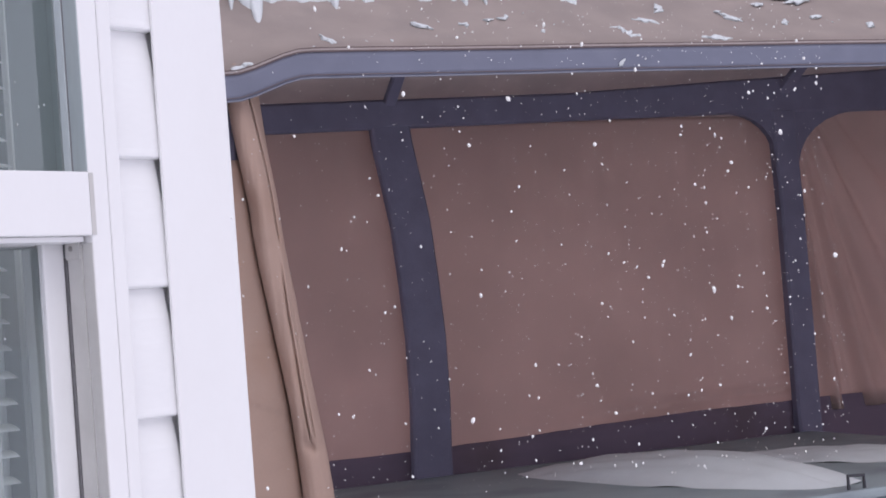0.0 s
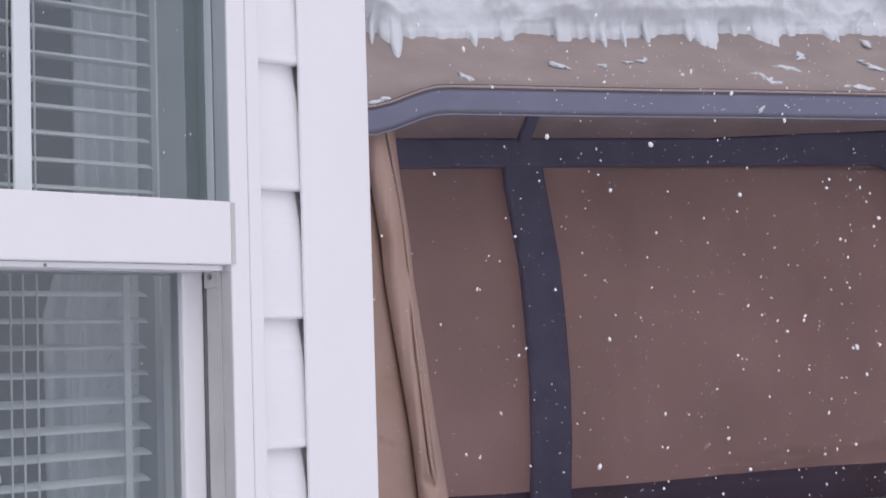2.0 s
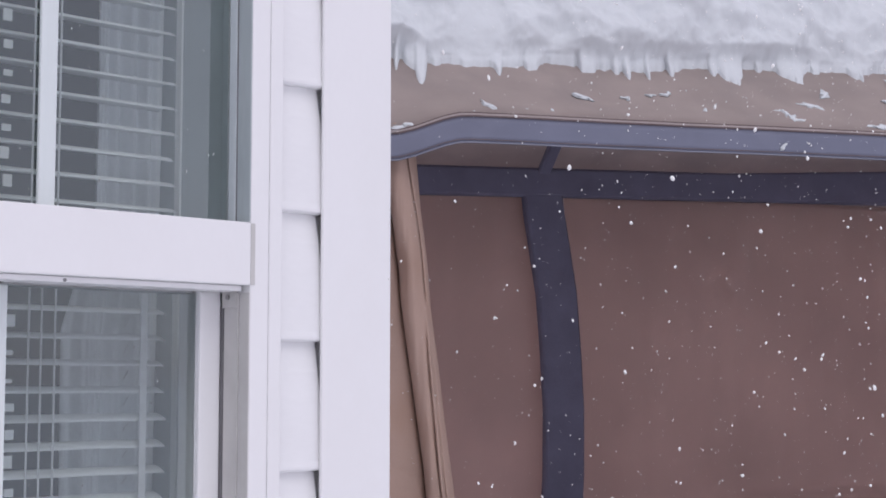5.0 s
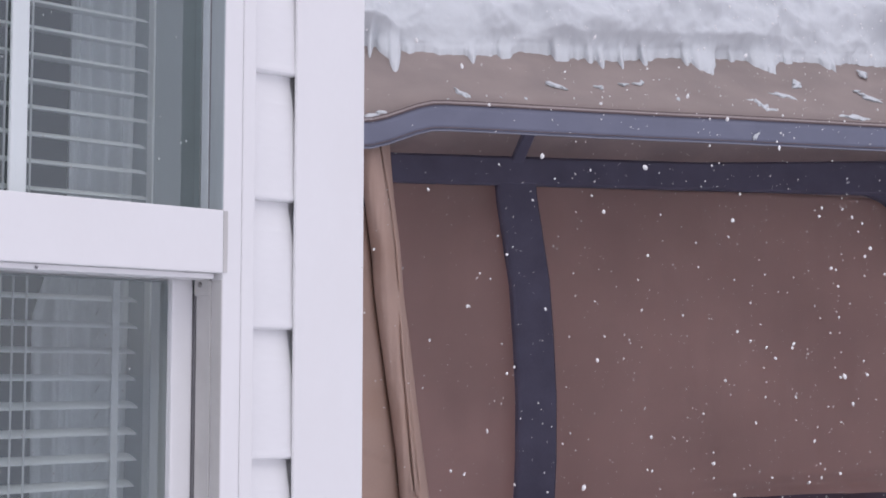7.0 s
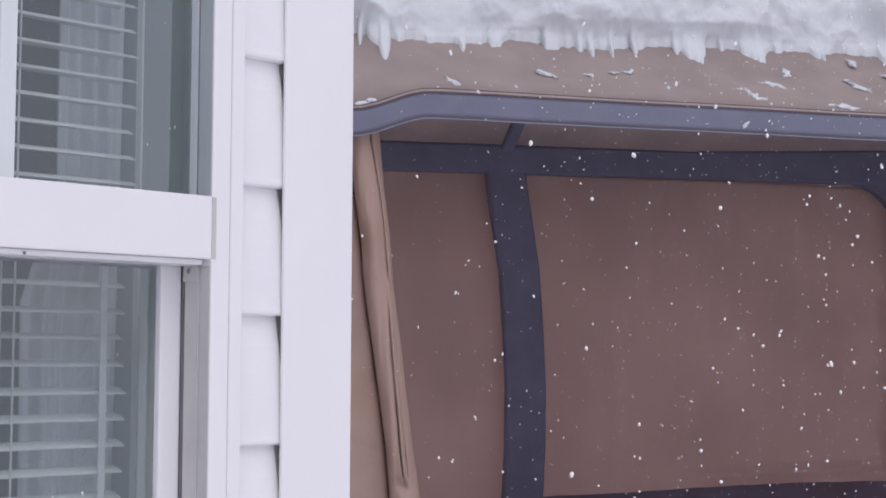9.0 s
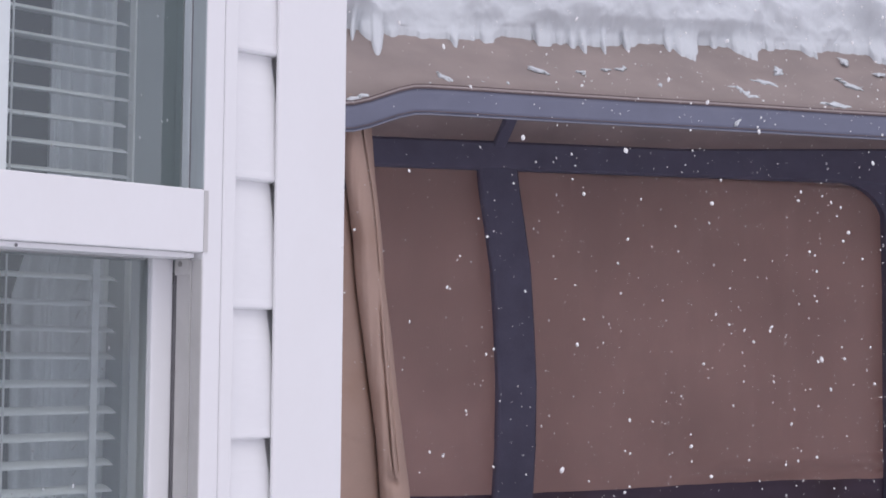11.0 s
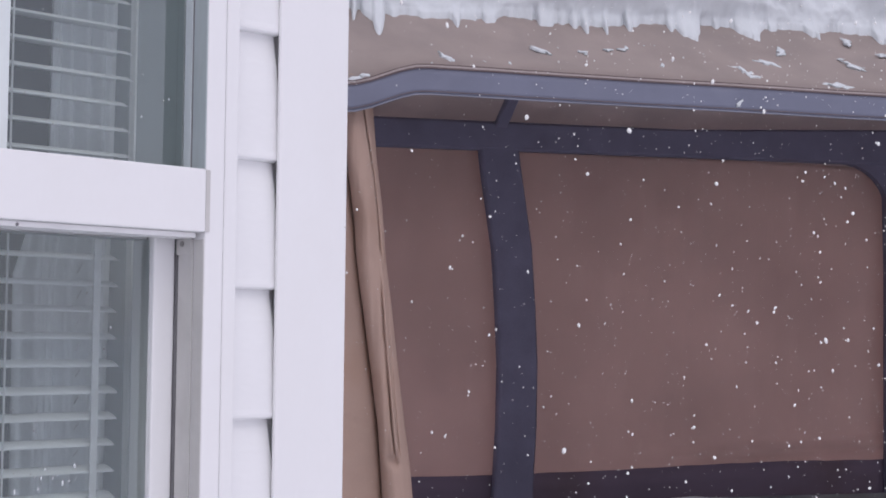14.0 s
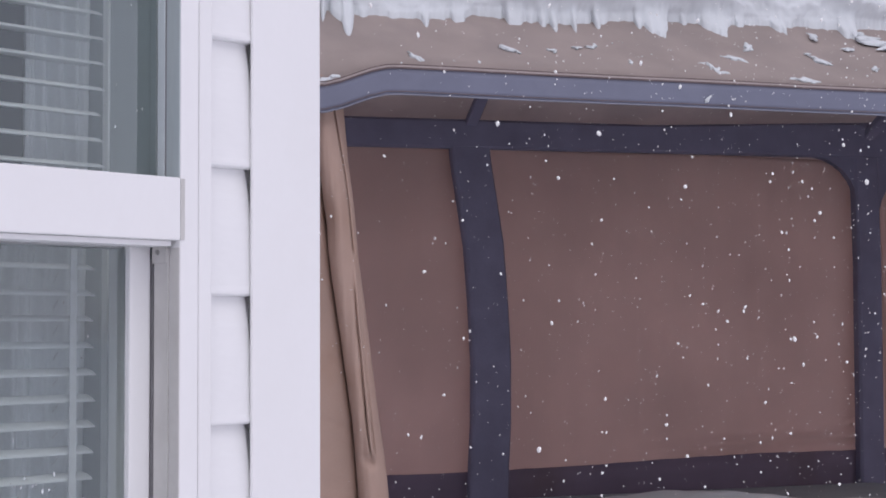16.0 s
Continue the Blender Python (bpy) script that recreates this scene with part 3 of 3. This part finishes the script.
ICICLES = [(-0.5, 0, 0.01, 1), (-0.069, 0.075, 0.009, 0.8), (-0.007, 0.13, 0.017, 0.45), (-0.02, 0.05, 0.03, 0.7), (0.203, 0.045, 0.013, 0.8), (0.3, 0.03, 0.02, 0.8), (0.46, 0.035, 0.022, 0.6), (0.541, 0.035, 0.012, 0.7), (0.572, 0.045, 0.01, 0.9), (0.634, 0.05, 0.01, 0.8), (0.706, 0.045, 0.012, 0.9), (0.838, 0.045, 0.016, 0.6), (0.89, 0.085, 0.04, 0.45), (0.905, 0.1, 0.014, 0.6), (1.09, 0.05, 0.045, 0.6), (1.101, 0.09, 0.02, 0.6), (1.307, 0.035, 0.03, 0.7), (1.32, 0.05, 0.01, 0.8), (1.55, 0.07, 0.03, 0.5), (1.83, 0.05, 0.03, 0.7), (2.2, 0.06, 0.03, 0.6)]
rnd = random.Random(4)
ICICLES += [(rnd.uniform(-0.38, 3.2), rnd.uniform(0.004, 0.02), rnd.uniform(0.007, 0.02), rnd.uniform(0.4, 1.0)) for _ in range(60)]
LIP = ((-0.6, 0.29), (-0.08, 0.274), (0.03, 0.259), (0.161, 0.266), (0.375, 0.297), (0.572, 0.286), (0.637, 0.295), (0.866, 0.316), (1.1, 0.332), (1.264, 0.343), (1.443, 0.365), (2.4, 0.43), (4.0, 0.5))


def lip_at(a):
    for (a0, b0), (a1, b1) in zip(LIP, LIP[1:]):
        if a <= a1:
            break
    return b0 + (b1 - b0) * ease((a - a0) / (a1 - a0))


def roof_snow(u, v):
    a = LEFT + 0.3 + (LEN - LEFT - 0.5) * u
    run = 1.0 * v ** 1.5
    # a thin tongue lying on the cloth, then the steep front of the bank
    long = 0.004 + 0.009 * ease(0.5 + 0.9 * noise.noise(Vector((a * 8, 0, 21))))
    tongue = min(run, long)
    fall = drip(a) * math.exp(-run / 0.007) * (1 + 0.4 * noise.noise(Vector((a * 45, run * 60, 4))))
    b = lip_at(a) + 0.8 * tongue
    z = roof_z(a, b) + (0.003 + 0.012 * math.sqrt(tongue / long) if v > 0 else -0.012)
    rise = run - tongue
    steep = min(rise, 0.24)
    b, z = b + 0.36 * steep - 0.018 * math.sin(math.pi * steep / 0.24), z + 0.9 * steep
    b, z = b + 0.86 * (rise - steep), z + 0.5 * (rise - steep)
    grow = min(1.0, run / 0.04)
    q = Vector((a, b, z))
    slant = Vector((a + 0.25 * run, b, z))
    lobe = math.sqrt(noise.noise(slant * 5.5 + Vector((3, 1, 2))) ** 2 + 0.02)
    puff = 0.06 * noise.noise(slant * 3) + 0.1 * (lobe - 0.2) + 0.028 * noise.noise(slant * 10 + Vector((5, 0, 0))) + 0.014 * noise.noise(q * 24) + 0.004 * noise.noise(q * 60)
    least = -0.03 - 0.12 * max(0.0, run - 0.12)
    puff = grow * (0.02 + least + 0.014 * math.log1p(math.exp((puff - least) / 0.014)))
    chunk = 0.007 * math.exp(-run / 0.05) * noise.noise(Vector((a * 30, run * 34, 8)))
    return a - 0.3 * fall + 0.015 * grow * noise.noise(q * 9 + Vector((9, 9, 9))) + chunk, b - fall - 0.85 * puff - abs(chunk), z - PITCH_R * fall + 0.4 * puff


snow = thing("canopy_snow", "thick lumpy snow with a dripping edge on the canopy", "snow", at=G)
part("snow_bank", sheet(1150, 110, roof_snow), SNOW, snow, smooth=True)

# clots of snow stuck to the bare fabric and the binding
clots = bmesh.new()
spots = [(0.101, 0.052, 0.024, -1.0), (0.369, 0.118, 0.026, -0.55), (0.39, 0.108, 0.014, -0.9), (0.494, 0.126, 0.014, 0.2), (0.5, 0.118, 0.009, 1.2), (0.573, 0.145, 0.014, 0.1), (0.618, 0.152, 0.016, 0.3), (0.632, 0.162, 0.011, 1.2)]
spots += [(1.035, 0.13, 0.026, -0.3), (0.929, 0.086, 0.022, 1.4), (0.94, 0.07, 0.018, 0.8), (0.915, 0.1, 0.012, 0.2), (0.95, 0.055, 0.02, 0.1), (1.117, 0.202, 0.028, 1.3), (1.105, 0.185, 0.014, 0.5), (1.38, 0.284, 0.026, 1.4), (1.311, 0.147, 0.028, -1.0)]
spots += [(1.182, 0.039, 0.034, 0.05), (1.21, 0.03, 0.02, 0.1), (1.457, 0.223, 0.02, 0.2), (1.294, 0.183, 0.012, 0.4), (1.47, 0.12, 0.02, 0.9), (1.552, 0.318, 0.03, 0.3), (1.589, 0.271, 0.055, -0.2), (1.61, 0.25, 0.045, 0.3), (1.57, 0.29, 0.04, 0.2), (0.263, 0.045, 0.008, 1.3), (0.7, 0.085, 0.012, 1.4), (1.6, 0.15, 0.02, 0.4), (1.75, 0.1, 0.024, 0.9), (1.95, 0.14, 0.022, 0.3), (2.1, 0.2, 0.03, 0.2), (0.867, -0.037, 0.012, 0.9)]
spots += [(rnd.uniform(0.0, 2.4), rnd.uniform(0.02, 0.2), rnd.uniform(0.002, 0.006), rnd.uniform(-1.5, 1.5)) for _ in range(34)]
spots += [(-0.128, 0.01, 0.024, 0.12), (-0.108, 0.014, 0.02, 0.12), (-0.15, 0.006, 0.016, 0.1)]
slope = math.atan(PITCH_R)
for a, b, r, turn in spots:
    lean = Euler((slope if b > 0 else math.pi / 2, 0, 0)).to_matrix().to_4x4()
    m = Matrix.Translation((a, b if b > 0 else -0.009, roof_z(a, b) + 0.001 if b > 0 else EAVE + b)) @ lean @ Matrix.Rotation(turn, 4, "Z")
    own = bmesh.new() if r >= 0.008 else clots
    got = bmesh.ops.create_icosphere(own, subdivisions=3 if r >= 0.008 else 1, radius=1)
    for vert in got["verts"]:
        x, y, z = vert.co
        far = 1 + 0.8 * noise.noise(Vector((x * 1.7 + a * 31, y * 1.7 + b * 47, 3))) + 0.55 * noise.noise(Vector((x * 4 + a * 17, y * 4, 9)))
        vert.co = m @ Vector((r * x * far, r * (0.42 * y * far + 0.35 * noise.noise(Vector((x * 1.5, a * 23, b * 29)))), min(0.2 * r, 0.005) * z * (1 + 0.5 * noise.noise(vert.co * 3))))
    if r >= 0.008:
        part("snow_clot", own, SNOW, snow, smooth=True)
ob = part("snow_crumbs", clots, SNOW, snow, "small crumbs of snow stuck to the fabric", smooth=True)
ob["kind"] = "stuff"

# ---- snow-covered table in the gazebo ----
table = thing("patio_table", "covered grey-green patio table under drifted snow", "table", at=G)
part("handle", bar([(1.578, 0.16, 0.93), (1.578, 0.16, 0.97), (1.632, 0.16, 0.967), (1.632, 0.16, 0.93)], 0.009, 0.009, (0, 1, 0)), METAL, table, "small dark metal handle")
part("table_top", box(0.45, 0.14, 0.9, 2.6, 1.74, 0.93, 0.01), COVER, table)
part("cover_skirt", box(0.47, 0.155, 0.6, 2.58, 1.725, 0.898, 0.01), COVER, table)
for a in (0.53, 2.52):
    for b in (0.22, 1.66):
        part("leg", box(a - 0.025, b - 0.025, 0.02, a + 0.025, b + 0.025, 0.598, 0.004), METAL, table)


def drift(a0, a1, b0, b1, top, seed, shear=0.0, lean=0.0):
    def place(u, v):
        x, y = u * 2 - 1, v * 2 - 1
        r = math.sqrt(x * x + y * y)
        d = max(abs(x), abs(y)) / r if r > 1e-6 else 1
        x, y = x * d, y * d
        r = math.sqrt(x * x + y * y)
        wob = 1 + 0.14 * noise.noise(Vector((x * 2 + seed, y * 2, 0))) + 0.05 * noise.noise(Vector((x * 7 + seed, y * 7, 0)))
        h = top * max(0.0, 1 - r ** 2.4) * (1 + 0.25 * x) + 0.01 * noise.noise(Vector((x * 4, y * 4, seed)))
        return (a0 + a1) / 2 + (a1 - a0) / 2 * x * wob + lean * y, (b0 + b1) / 2 + (b1 - b0) / 2 * y * wob - shear * x * (1 - 0.4 * y), 0.9305 + max(h, 0)
    return sheet(48, 32, place)


tsnow = thing("table_snow", "smooth drift of snow lying on the covered table", "snow", at=G)
part("drift", drift(1.2, 1.78, 0.6, 1.36, 0.07, 3, 0.54, 0.15), SNOW, tsnow, smooth=True)
part("drift", drift(1.8, 2.4, 0.68, 1.16, 0.025, 8, 0.34, 0.1), SNOW, tsnow, smooth=True)

# deck under the gazebo
deck = thing("deck", "grey wooden deck under the gazebo", "deck", kind="structure", at=G)
dm = mesh_of(box(-0.7, 0, -0.03, 4.1, 0.135, 0.018, 0.003), DECK, "deck_board")
for k in range(17):
    ob = new("deck_board", dm)
    ob.parent = deck
    ob.location.y = -0.25 + 0.14 * k

# ---- falling snow ----
flakes = bmesh.new()
fr = random.Random(11)
ax = Vector((0.713, 0.70, 0.08)).normalized()
rt = Vector((0.70, -0.713, 0)).normalized()
up = rt.cross(ax)
count = 0
while count < 2500:
    d = 0.9 + 3.0 * fr.random() ** 0.8
    s, h = (-0.1 + 0.42 * fr.random() ** 0.55) * d, fr.uniform(-0.2, 0.2) * d
    p = Vector((-0.85, -0.95, 1.52)) + ax * d + rt * s + up * h
    if p.x < -0.01 and p.y > -0.06:
        continue
    if (G.inverted() @ p).y > -0.08:
        continue
    r = (0.0004 + 0.001 * fr.random() ** 3) * (1 + (fr.random() < 0.03) * 1.2)
    bmesh.ops.create_icosphere(flakes, subdivisions=1, radius=1, matrix=Matrix.Translation(p) @ Euler((fr.uniform(-0.5, 0.5), fr.uniform(-0.5, 0.5), 0)).to_matrix().to_4x4() @ Matrix.Diagonal((r * fr.uniform(0.6, 1.2), r * fr.uniform(0.6, 1.2), r * fr.uniform(0.9, 1.7), 1)))
    count += 1
tagged(part("falling_snowflakes", flakes, FLAKE, smooth=True), "white snowflakes falling through the air", "snowflakes", kind="stuff")
